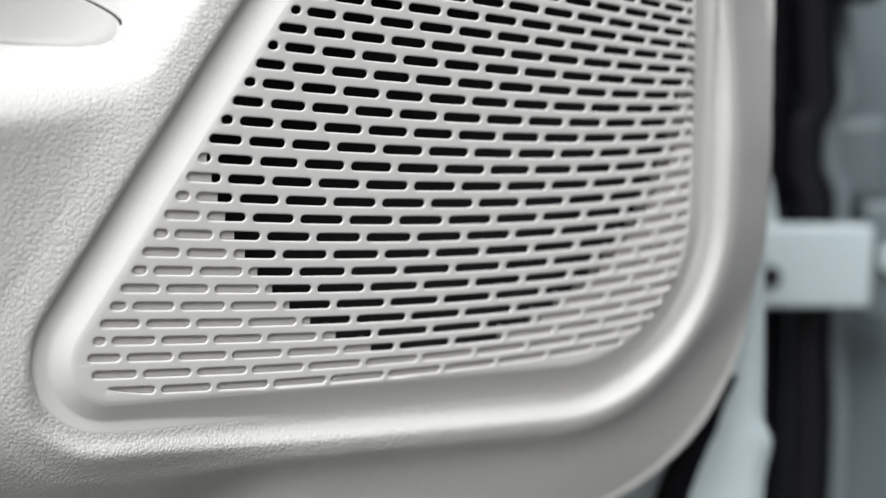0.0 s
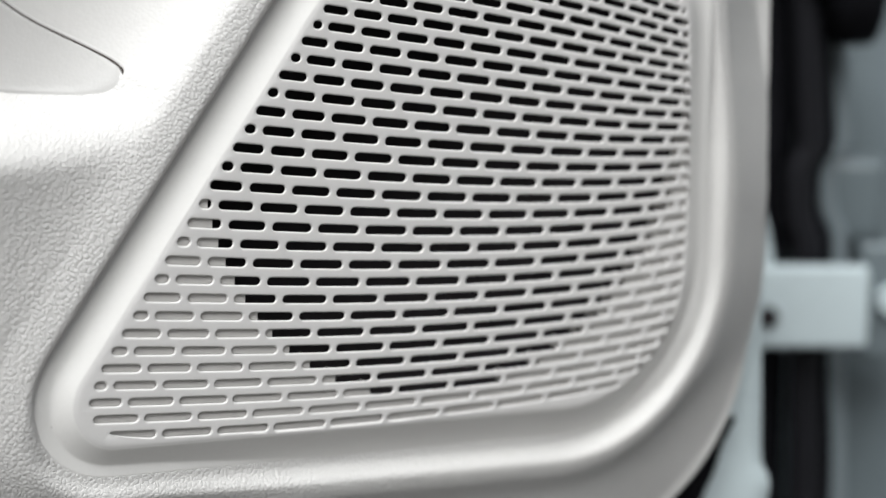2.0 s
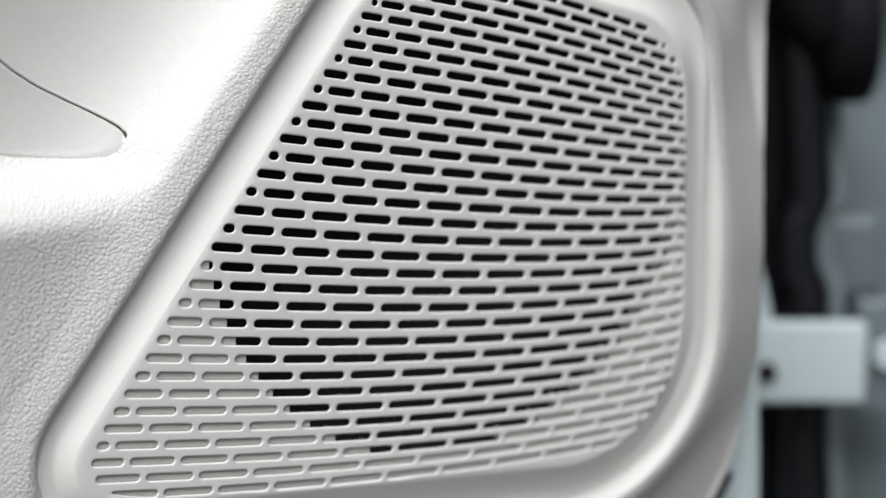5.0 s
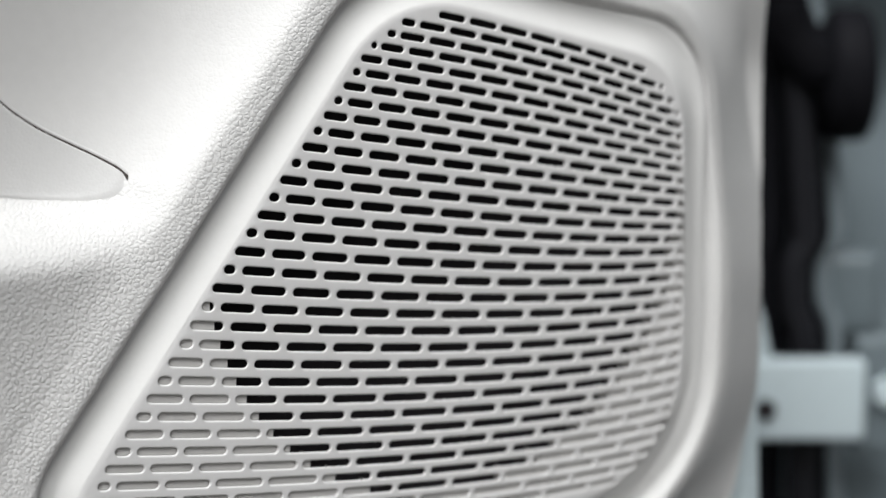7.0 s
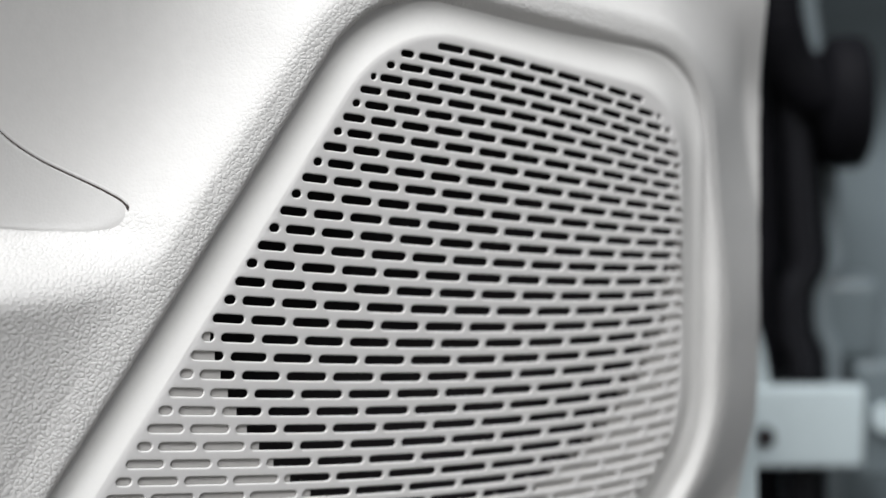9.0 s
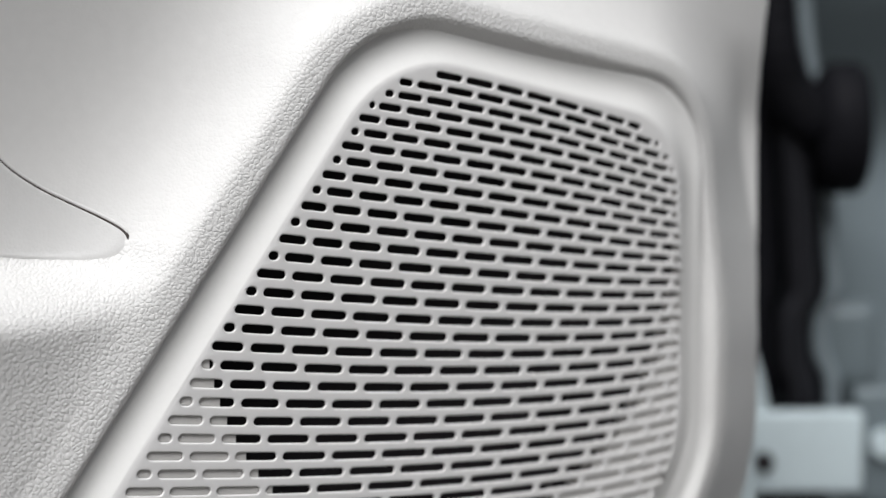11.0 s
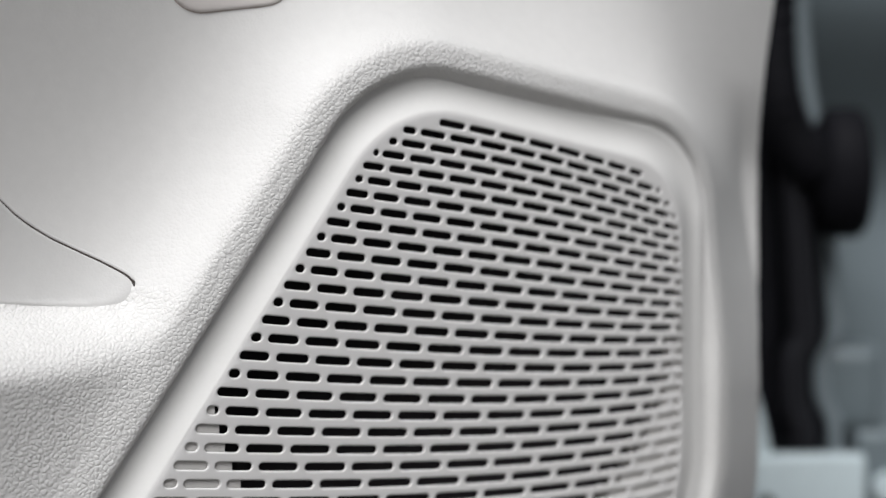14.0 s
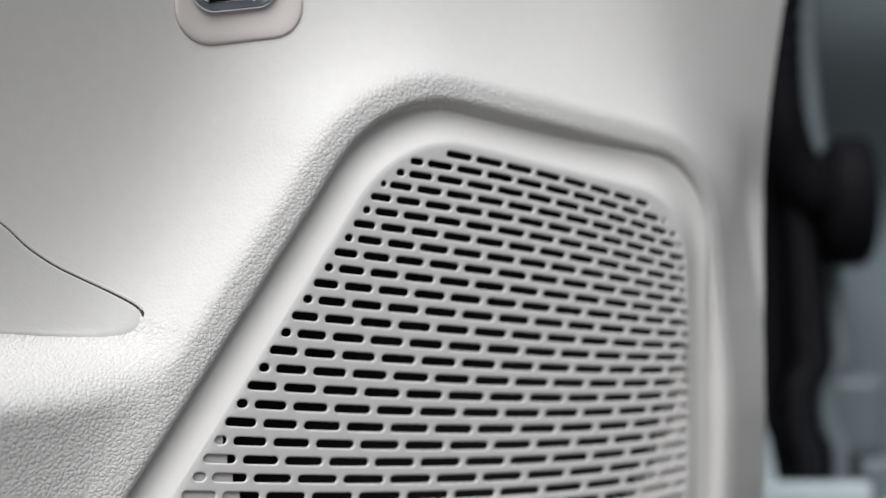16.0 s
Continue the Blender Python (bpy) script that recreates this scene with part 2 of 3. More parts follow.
def trim(x, z):
    """Depth of the trim skin: a rolled bead round the grille on a raised boss, the recessed door face, the armrest."""
    s = outside(x, z, CREASE_LINE)
    flank = np.clip(s / 0.0027, 0, 1)
    base = pillow(x, z) - front(x, z) + 0.00006 + 0.0008 * sstep(-0.0003, -0.0014, s)
    steep = base * (1 - np.sqrt(np.clip(1 - (1 - flank) ** 2, 0, 1)))
    high = sstep(0.0, 0.05, z)
    late = 0.0010 * sstep(0.055, 0.080, x) * (1 - high)
    soft = base * (1 - sstep(0, 1, (s - 0.0018 - late + 0.0036 * high) / (0.0050 - late + 0.0002 * high)))
    near = 1 - sstep(0.003, 0.022, x + 0.1516 - 0.714 * (z + 0.0656))
    bead = steep * near + soft * (1 - near) + 0.10 * np.clip(s - 0.0025, 0, 0.0092) + 9.0 * np.clip(s - 0.0025, 0, 0.0092) ** 2
    wl = sstep(-0.05, -0.10, x)
    wr, wb = sstep(0.055, 0.11, x), sstep(-0.07, -0.12, z) * (1 - wl)
    ledge = 0.0262 - 0.06 * (x + 0.12)
    under = sstep(ledge + 0.0045, ledge - 0.0145, z) * sstep(-0.075, -0.105, x)
    drop = np.clip(0.022 - z, 0, 0.14)
    deep = 0.0185 + 0.0045 * wl - 0.8 * np.clip((z - 0.045) - 0.55 * (x + 0.055), 0, 0.12) ** 2
    deep = deep * (1 - under) + (0.0065 + 0.04 * drop) * under
    deep = deep + 0.20 * np.clip(z - 0.080, 0, 0.12) * (1 - wl) * (1 - sstep(0.02, 0.085, x))
    deep = deep * (1 - wr) + 0.0187 * wr
    deep = deep * (1 - wb) + 0.0127 * wb
    top = sstep(-0.02, 0.06, z)
    crest = s - 0.0118 + 0.0018 * top + 0.0010 * top * (1 - wl) - 0.003 * sstep(0.03, -0.04, z) * wl
    fall = 0.5 * (crest + np.sqrt(crest ** 2 + 0.0006 ** 2))
    sink = 1 - np.exp(-fall / (0.0165 + 0.022 * under))
    even = np.clip(0.793 * fall / 0.026, 0, 1.1)
    stepped = 0.20 * (1 - np.exp(-fall / 0.0045)) + 0.59 * np.clip(fall / 0.026, 0, 1.3)
    sink = sink + (even - sink) * sstep(0.070, 0.092, x) * (1 - sstep(0.05, 0.085, z))
    sink = sink + (stepped - sink) * sstep(-0.070, -0.088, z) * (1 - wl)
    turned = 1.0 * np.clip(x - 0.010, 0, 0.2) ** 2 * top
    lean = 0.45 * np.clip(s - 0.004, 0, 0.05) * sstep(-0.055, -0.090, z) * wl
    bulge = (0.22 + 0.14 * sstep(0.0, -0.05, z)) * 0.5 * (s - 0.014 + np.sqrt((s - 0.014) ** 2 + 0.004 ** 2)) * sstep(0.004, 0.012, s)
    bulge = bulge * sstep(ledge + 0.0035, ledge - 0.014, z) * sstep(-0.105, -0.065, z) * wl
    return front(x, z) + lean - bulge + turned + bead + deep * sink


# ---- trim panel ----
door_trim = thing("door_trim_panel", (0, 0.04, GROUND), "cream white moulded car door trim with leather grain", "door panel")
inner_rings = [-0.0014, -0.0007, 0, 0.0006, 0.0012, 0.002, 0.003, 0.004, 0.005, 0.006, 0.007, 0.0085, 0.010, 0.012, 0.014, 0.016, 0.018]
OUTER = (((-0.24, 0.185), (0.124, 0.185), (0.124, -0.1295), (-0.24, -0.1440)), (0.012, 0.012, 0.075, 0.012))
rings = [rounded(*CREASE, 60, 20, grow=s) for s in inner_rings]
outer = rounded(*OUTER, 60, 20)
waist = sum(np.interp(outer[:, 1] + k, (-0.07, -0.032, 0.006, 0.044, 0.073, 0.100, 0.120, 0.185), (0, 0.0002, -0.0030, -0.0012, 0.0002, 0.0061, 0.0116, 0.0270)) for k in (-0.010, -0.005, 0, 0.005, 0.010)) / 5
outer[:, 0] += sstep(0.09, 0.125, outer[:, 0]) * (waist + np.interp(outer[:, 1], (-0.12, -0.085, -0.054, -0.031, -0.008, 0.016, 0.039, 0.05, 0.062, 0.073, 0.085, 0.1, 0.119, 0.165), (0.0, 0.0011, 0.003, 0.0003, 0.001, 0.0087, 0.0118, 0.0128, 0.0114, 0.0092, 0.0074, 0.0065, 0.0054, 0.0092)))
last = rings[-1]
rings += [last + (outer - last) * (k / 64) for k in range(1, 65)]
verts, faces, count = [], [], len(outer)
for ring in rings:
    x, z = ring[:, 0], ring[:, 1]
    verts += list(np.stack([x, np.zeros(count), z], -1))
verts = np.array(verts)
verts[:, 1] = trim(verts[:, 0], verts[:, 2])
verts = list(verts)
x, z = outer[:, 0], outer[:, 1]
verts += list(np.stack([x * 0.995, trim(x, z) + 0.004, z * 0.995], -1))
verts += list(np.stack([x * 0.98, np.maximum(0.075, trim(x, z) + 0.012), z * 0.98], -1))
for i in range(len(rings) + 1):
    for k in range(count):
        a, b = i * count + k, i * count + (k + 1) % count
        faces.append((a, b, b + count, a + count))
grain_s = outside(np.array(verts)[:, 0], np.array(verts)[:, 2], CREASE_LINE)
grain_z = np.array(verts)[:, 2] - (0.034 - 0.06 * (np.array(verts)[:, 0] + 0.12))
grain = np.maximum(1 - sstep(0.0095, 0.0140, grain_s), 1 - sstep(-0.001, 0.001, grain_z))
skin = mesh_object("trim_skin", verts, faces, SKIN, None, "leather-grained cream skin with a rolled bead")
grain = np.maximum(grain, 0.09 + 0.20 * (1 - sstep(0.012, 0.045, grain_s)))
skin.data.attributes.new("grain", "FLOAT", "POINT").data.foreach_set("value", grain)
skin.parent = door_trim
skin.location = -door_trim.location



def curve(points, per=8):
    """A smooth line through the points (Catmull-Rom)."""
    p = [np.array(q, float) for q in points]
    p = [2 * p[0] - p[1], *p, 2 * p[-1] - p[-2]]
    out = []
    for a, b, c, d in zip(p, p[1:], p[2:], p[3:]):
        for k in range(per):
            t = k / per
            out.append(0.5 * (2 * b + (c - a) * t + (2 * a - 5 * b + 4 * c - d) * t ** 2 + (3 * b - a - 3 * c + d) * t ** 3))
    return np.array(out + [p[-2]])


def child(ob, parent):
    ob.parent, ob.location = parent, -parent.location
    return ob


# The storage insert below the panel's rolled lip, and the slit under that lip.
SEAM = curve([(-0.1755, 0.0852), (-0.1564, 0.0722), (-0.1406, 0.0597), (-0.1332, 0.0527), (-0.1260, 0.0475), (-0.1190, 0.0436), (-0.1123, 0.0400), (-0.1073, 0.0369), (-0.1057, 0.0352), (-0.1055, 0.0336)])
HOOK = curve([(-0.1055, 0.0336), (-0.1060, 0.0318), (-0.1078, 0.0298), (-0.1110, 0.0288), (-0.1200, 0.0286), (-0.1409, 0.0306), (-0.1755, 0.0338)])
lift = np.linspace(0.12, 1, len(SEAM)) ** 0.8
lip_path = [(x, trim(np.array([x]), np.array([z]))[0] + 0.0004, z + 0.0007) for x, z in SEAM]
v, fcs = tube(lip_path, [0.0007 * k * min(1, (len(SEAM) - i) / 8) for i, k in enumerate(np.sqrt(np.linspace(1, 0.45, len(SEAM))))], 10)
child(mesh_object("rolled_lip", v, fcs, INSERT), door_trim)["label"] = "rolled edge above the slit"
# no opening is cut: a solid dark tube gives the slit's shade by colour
slit_path = [(x, trim(np.array([x]), np.array([z]))[0] + 0.0001, z) for x, z in SEAM]
v, fcs = tube(slit_path, [0.0005 * k * min(1, (len(SEAM) - i) / 6) for i, k in enumerate(lift)], 8)
child(mesh_object("slit", v, fcs, GAP), door_trim)["label"] = "dark tube as the shade in the slit"
ring0 = np.concatenate([SEAM, HOOK[1:]])
middle = np.array([-0.150, 0.050])
iv, jf, n = [], [], len(ring0)
for k in range(13):
    t = k / 12
    q = middle + (ring0 - middle) * (1 - (1 - t) ** 1.4)
    iv += list(np.stack([q[:, 0], trim(q[:, 0], q[:, 1]) - (0.00035 if k < 12 else -0.0004), q[:, 1]], -1))
for i in range(12):
    for k in range(n - 1):
        a = i * n + k
        jf.append((a, a + 1, a + 1 + n, a + n))
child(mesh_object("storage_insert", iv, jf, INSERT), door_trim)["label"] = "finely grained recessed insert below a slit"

# ---- door release above the grille ----
release = thing("door_release", (-0.08, 0.02, GROUND), "beige door release bezel with chrome-framed black switch", "door handle")


def plaque(corners, radii, depths, mat, name, parent):
    """A shallow plaque on the trim: outlines shrunk step by step (grow, depth) and closed in the middle."""
    pv_, pf_ = [], []
    for grow, deep in depths:
        q = rounded(corners, radii, 10, 10, grow)
        pv_ += list(np.stack([q[:, 0], trim(q[:, 0], q[:, 1]) + deep, q[:, 1]], -1))
    n_ = len(q)
    for i in range(len(depths) - 1):
        for k in range(n_):
            a, b = i * n_ + k, i * n_ + (k + 1) % n_
            pf_.append((a, b, b + n_, a + n_))
    pf_.append(tuple(range((len(depths) - 1) * n_, len(depths) * n_)))
    return child(mesh_object(name, pv_, pf_, mat), parent)


HOLD = ((-0.0970, 0.1400), (-0.0562, 0.1400), (-0.0566, 0.1072), (-0.0937, 0.1034))
plaque(HOLD, (0.009, 0.009, 0.0105, 0.0105), ((0.00035, 0.0001), (0.00025, -0.0001), (0.0, -0.0001), (-0.0003, -0.0001), (-0.0012, 0.0015)), GAP_BROWN, "shadow_gap", release)["label"] = "narrow brown gap round the bezel"
plaque(HOLD, (0.009, 0.009, 0.0105, 0.0105), ((0.0, 0.0002), (0.0, -0.0003), (-0.0003, -0.0006), (-0.0009, -0.0008), (-0.003, -0.0008), (-0.006, -0.0008), (-0.0085, -0.0008)), BEIGE, "release_bezel", release)
RING = ((-0.0916, 0.1335), (-0.0653, 0.1335), (-0.0656, 0.1162), (-0.0890, 0.1137))
cv, cf = [], []
SLOPE = ((0.0016, -0.0006), (0.0015, -0.0016), (0.0012, -0.0021), (0.0007, -0.0022), (0.0002, -0.0019), (-0.0010, -0.0009), (-0.0014, -0.0004))
for grow, deep in SLOPE:  # proud outside, sloping in towards the switch
    q = rounded(RING, (0.006, 0.006, 0.006, 0.006), 10, 10, grow)
    cv += list(np.stack([q[:, 0], trim(q[:, 0], q[:, 1]) + deep, q[:, 1]], -1))
for i in range(len(SLOPE) - 1):
    for k in range(len(q)):
        a, b = i * len(q) + k, i * len(q) + (k + 1) % len(q)
        cf.append((a, b, b + len(q), a + len(q)))
child(mesh_object("chrome_frame", cv, cf, CHROME), release)["label"] = "bright chrome frame"
plaque(RING, (0.006, 0.006, 0.006, 0.006), ((-0.0010, -0.0002), (-0.0012, -0.0007), (-0.0018, -0.0009), (-0.004, -0.0009)), GLOSS, "switch", release)["label"] = "gloss black switch"

# ---- loudspeaker grille ----
grille = thing("speaker_grille", (0, 0.02, GROUND), "cream plastic speaker grille with staggered slots", "speaker grille")
CU = (-0.003391, -0.029558, -0.003673, 0.004190, 0.001286, -0.001357, 0.086458, 0.031522, -0.004178, -0.002899, 0.003462, -0.002863, 0.000099, 0.010111, 0.003719, -0.001651, -0.004156, -0.008463, -0.004592, -0.000844, 0.001757, 0.000087, -0.004971, -0.001157)
CZ = (0.003211, -0.072757, -0.005185, 0.008103, 0.001304, -0.001447, -0.011302, 0.003457, -0.002595, -0.003135, 0.001764, 0.002620, 0.002074, 0.005146, -0.002329, -0.002611, 0.001924, 0.001975, 0.001864, 0.000426, -0.002190, 0.000155, -0.000269, -0.000070)


def pattern(c, r):
    """Where column c (0 to 12) and row r (0 to 32) of the slots lie: x and z. The pattern fans out downwards."""
    X, Y = np.asarray(c, float) / 6 - 1, np.asarray(r, float) / 16 - 1
    powers = [X ** i * Y ** j for i in range(5) for j in range(6) if i + j <= 6]
    return sum(k * p for k, p in zip(CU, powers)), sum(k * p for k, p in zip(CZ, powers))


LEFT = {0: 2.0, 1: 0.85, 2: 0.5, 3: 0.14, 28: 0.03, 29: 0.10, 30: 0.22, 31: 0.52, 32: 1.0}
RIGHT = {0: 9.8, 1: 10.9, 2: 11.5, 3: 11.75, 29: 11.9, 30: 11.7, 31: 11.3, 32: 10.7}
pv, pf, on_hole = [], [], []


def cell(c0, c1, r, hole):
    """One cell of the plate, with its slot (from hole[0] to hole[1] in columns) or solid."""
    n, m = max(1, round((c1 - c0) * 8)), 6
    rim = [(c0 + (c1 - c0) * k / n, r - 0.5) for k in range(n)] + [(c1, r - 0.5 + k / m) for k in range(m)]
    rim += [(c1 - (c1 - c0) * k / n, r + 0.5) for k in range(n)] + [(c0, r + 0.5 - k / m) for k in range(m)]
    rim = np.array(rim)
    N, base = len(rim), len(pv)
    x, z = pattern(rim[:, 0], rim[:, 1])
    loops = [(x, z, 0.0)]
    if hole:
        h0, h1 = hole
        mid = np.array(pattern((h0 + h1) / 2, r))
        a, b = np.array(pattern(h0, r)), np.array(pattern(h1, r))
        up = (np.array(pattern((h0 + h1) / 2, r - 0.5)) - np.array(pattern((h0 + h1) / 2, r + 0.5)))
        u = (b - a) / np.linalg.norm(b - a)
        w = np.array([-u[1], u[0]])
        pitch, rad = up @ w, 0.5 * (SLOT + 0.05 * float(sstep(-0.08, 0.0, mid[0]))) * (up @ w)
        rib = RIB * pitch / 2
        half = max(np.linalg.norm(b - a) / 2 - rib, rad)
        for grow, deep in ((0.00050, 0.0), (0.00035, 0.00001), (0.00010, 0.00011), (0.0, 0.00032), (-0.00001, THICK)):
            R, straight = rad + grow, half - rad
            loop = []
            for k in range(n):
                loop.append(mid + u * straight * (2 * k / n - 1) + w * R)
            for k in range(m):
                t = math.pi / 2 - math.pi * k / m
                loop.append(mid + u * (straight + R * math.cos(t)) + w * R * math.sin(t))
            for k in range(n):
                loop.append(mid - u * straight * (2 * k / n - 1) - w * R)
            for k in range(m):
                t = -math.pi / 2 - math.pi * k / m
                loop.append(mid + u * (-straight + R * math.cos(t)) + w * R * math.sin(t))
            loop = np.array(loop)
            if r == 32 and 0.9 < h0 < 1.1:  # the last row's first slot runs out in a point against the rim
                along, across = (loop - mid) @ u, (loop - mid) @ w
                f = np.clip((along + straight + R) / (2 * (straight + R)) / 0.85, 0, 1)
                across = np.maximum(across, R * (0.75 - 1.75 * f ** 0.5))
                loop = mid + along[:, None] * u + across[:, None] * w
            loops.append((loop[:, 0], loop[:, 1], deep))
        for k, (x, z, deep) in enumerate(loops):
            pv.extend(np.stack([x, np.full(N, deep), z], -1))
            on_hole.extend([k > 0] * N)
        for i in range(len(loops) - 1):
            for k in range(N):
                a, b = base + i * N + k, base + i * N + (k + 1) % N
                pf.append((a, b, b + N, a + N))
    else:
        cc, rr = np.meshgrid(np.linspace(c0, c1, n + 1), np.linspace(r - 0.5, r + 0.5, m + 1))
        x, z = pattern(cc.ravel(), rr.ravel())
        pv.extend(np.stack([x, np.zeros(len(x)), z], -1))
        on_hole.extend([False] * len(x))
        for i in range(m):
            for k in range(n):
                a = base + i * (n + 1) + k
                pf.append((a, a + 1, a + n + 2, a + n + 1))


SLOT, RIB, THICK = 0.47, 0.40, 0.00055
for r in range(-3, 36):
    cuts = sorted({-1.7, -0.85, 0, 12, 12.85, 13.7} | ({k for k in range(13)} if r % 2 == 0 else {k + 0.5 for k in range(12)}))
    for c0, c1 in zip(cuts, cuts[1:]):
        h0, h1 = max(c0, LEFT.get(r, 0)), min(c1, RIGHT.get(r, 12))
        solid = not 0 <= r <= 32 or h1 - h0 < 0.22 or c1 <= 0 or c0 >= 12
        if not solid and h0 - c0 > 0.2:
            cell(c0, h0 - 0.1, r, None)
            c0 = h0 - 0.1
        if not solid and c1 - h1 > 0.2:
            cell(h1 + 0.1, c1, r, None)
            c1 = h1 + 0.1
        cell(c0, c1, r, None if solid else (h0, h1))
pv = np.array(pv)


def drawn_in(x, z, margin):
    """Move points that lie outside the plate's outline, less a margin, back onto it."""
    e = 0.00005
    for _ in range(3):
        s = outside(x, z, PLATE_LINE)
        gx, gz = (outside(x + e, z, PLATE_LINE) - s) / e, (outside(x, z + e, PLATE_LINE) - s) / e
        over = np.clip(s + margin, 0, None) / np.maximum(np.hypot(gx, gz), 0.5)
        x, z = x - gx * over, z - gz * over
    return x, z


far_out = outside(pv[:, 0], pv[:, 2], PLATE_LINE) > 0.0003
px_, pz_ = drawn_in(pv[:, 0], pv[:, 2], np.where(np.array(on_hole), 0.0010, -0.0003))
pv[:, 0], pv[:, 2] = px_, pz_
pf = [f for f in pf if not all(far_out[i] for i in f)]
pv[:, 1] += pillow(pv[:, 0], pv[:, 2]) + 0.00005 * sstep(0.0, 0.0003, outside(pv[:, 0], pv[:, 2], PLATE_LINE))
plate = mesh_object("slotted_plate", pv, pf, PLATE, None, "thin plate with staggered rounded slots")
plate.parent, plate.location = grille, -grille.location
rim0, rim1 = rounded(*FACE, 60, 20), rounded(*CREASE, 60, 20, grow=0.0012)
bv, bf = [], []
steps = 44
for k in range(steps + 1):
    ring = rim0 + (rim1 - rim0) * k / steps
    lift = (-0.00001 if k else 0.00003) + 0.0006 * max(0, k / steps - 0.86) / 0.14
    bv += list(np.stack([ring[:, 0], pillow(ring[:, 0], ring[:, 1]) + lift, ring[:, 1]], -1))
for i in range(steps):
    for k in range(len(rim0)):
        a, b = i * len(rim0) + k, i * len(rim0) + (k + 1) % len(rim0)
        bf.append((a, b, b + len(rim0), a + len(rim0)))
bezel = mesh_object("bezel", bv, bf, BEZEL, None, "smooth satin cream surround")
bezel.parent, bezel.location = grille, -grille.location

# ---- loudspeaker behind the grille ----
speaker = thing("loudspeaker", (-0.0105, 0.02, GROUND), "round black loudspeaker behind the slotted grille", "loudspeaker")
SC, SR = np.array([-0.0080, 0.0173]), 0.0810
n = 160
ang = np.linspace(0, 2 * math.pi, n, endpoint=False)
bv, bf = [], []
rim = rounded(*FACE, 60, 20)
order = np.arctan2(rim[:, 1] - SC[1], rim[:, 0] - SC[0])
far = np.hypot(*(rim - SC).T)
idx = np.argsort(order)
reach = np.interp(ang, np.r_[order[idx] - 2 * math.pi, order[idx], order[idx] + 2 * math.pi], np.tile(far[idx], 3))
dirs = np.stack([np.cos(ang), np.sin(ang)], -1)
hole = np.minimum(SR, reach - 0.0025)


def column(x, r):
    """The column of the slot pattern that lies at x on row r."""
    c = np.linspace(-1, 13, 400)
    return np.interp(x, pattern(c, np.full(400, r))[0], c)


for r in range(-1, 34):  # a stepped opening: each row of slots has its floor cut off square
    for side in (-1, 1):
        cut = SC[0] + side * 0.04
        for _ in range(12):
            span = SR ** 2 - (float(pattern(column(cut, r), r)[1]) - SC[1]) ** 2
            cut = 0.5 * (cut + SC[0] + side * math.sqrt(max(span, 0)))
        grid = []
        for edge_r in (r - 0.5, r + 0.5):
            end = float(column(cut, edge_r))
            far_c = -0.5 if side < 0 else 12.5
            if (far_c - end) * side < 0:
                end = far_c
            c = np.linspace(far_c, end, 13)
            x, z = pattern(c, np.full(13, edge_r))
            grid.append(np.stack([x, pillow(x, z) + 0.0009, z], -1))
        if abs(float(column(cut, r)) - (-0.5 if side < 0 else 12.5)) < 0.05 or (side < 0 and column(cut, r) < -0.4):
            continue
        base = len(bv)
        bv += [*grid[0], *grid[1], grid[0][-1] + np.array([0, 0.006, 0]), grid[1][-1] + np.array([0, 0.006, 0])]
        bf += [(base + k, base + k + 1, base + 14 + k, base + 13 + k) for k in range(12)]
        bf.append((base + 12, base + 25, base + 27, base + 26))
backing = mesh_object("backing_plate", bv, bf, SHADED_BACK, None, "cream floor of the slots round the speaker opening", smooth=False)
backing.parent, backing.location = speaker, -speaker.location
cv, cf = [], []
for rr, y in ((1.03, 0.004), (1.0, 0.03), (0.92, 0.026), (0.85, 0.030), (0.32, 0.05), (0.26, 0.046), (0.012, 0.042)):
    q = SC + dirs * (hole * rr)[:, None]
    cv += list(np.stack([q[:, 0], front(q[:, 0], q[:, 1]) + y, q[:, 1]], -1))
for i in range(6):
    for k in range(n):
        a, b = i * n + k, i * n + (k + 1) % n
        cf.append((a, b, b + n, a + n))
cone = mesh_object("cone", cv, cf, BLACK, None, "matt black cone and basket")
cone.parent, cone.location = speaker, -speaker.location

# ---- door shell ----
FWD, RGT = np.array([0.5174, 0.8557, 0]), np.array([0.8557, -0.5174, 0])
E0 = np.array([-0.2645, -0.4064, 0])
YAW = radians(-31.16)


def behind(a, z, dist=0.75):
    """A place past the door's edge: dist ahead along the aisle, a across it, at height z."""
    return E0 + FWD * dist + RGT * a + np.array([0, 0, z])


def strip(path, width, thick, mat, name, parent=None):
    """A bent bar with rounded edges that follows a path seen across the aisle; widths one a point."""
    vs, fs = [], []
    for (a, z, d), w in zip(path, width):
        for da, dd in ((-1, -0.6), (-0.8, -1), (0.8, -1), (1, -0.6), (1, 1), (-1, 1)):
            vs.append(behind(a + da * w / 2, z, d + dd * thick / 2))
    n_ = len(path)
    for i in range(n_ - 1):
        for k in range(6):
            x0, x1 = i * 6 + k, i * 6 + (k + 1) % 6
            fs.append((x0, x1, x1 + 6, x0 + 6))
    fs += [tuple(range(6)), tuple(range((n_ - 1) * 6, n_ * 6))]
    ob = mesh_object(name, vs, fs, mat)
    return child(ob, parent) if parent else ob


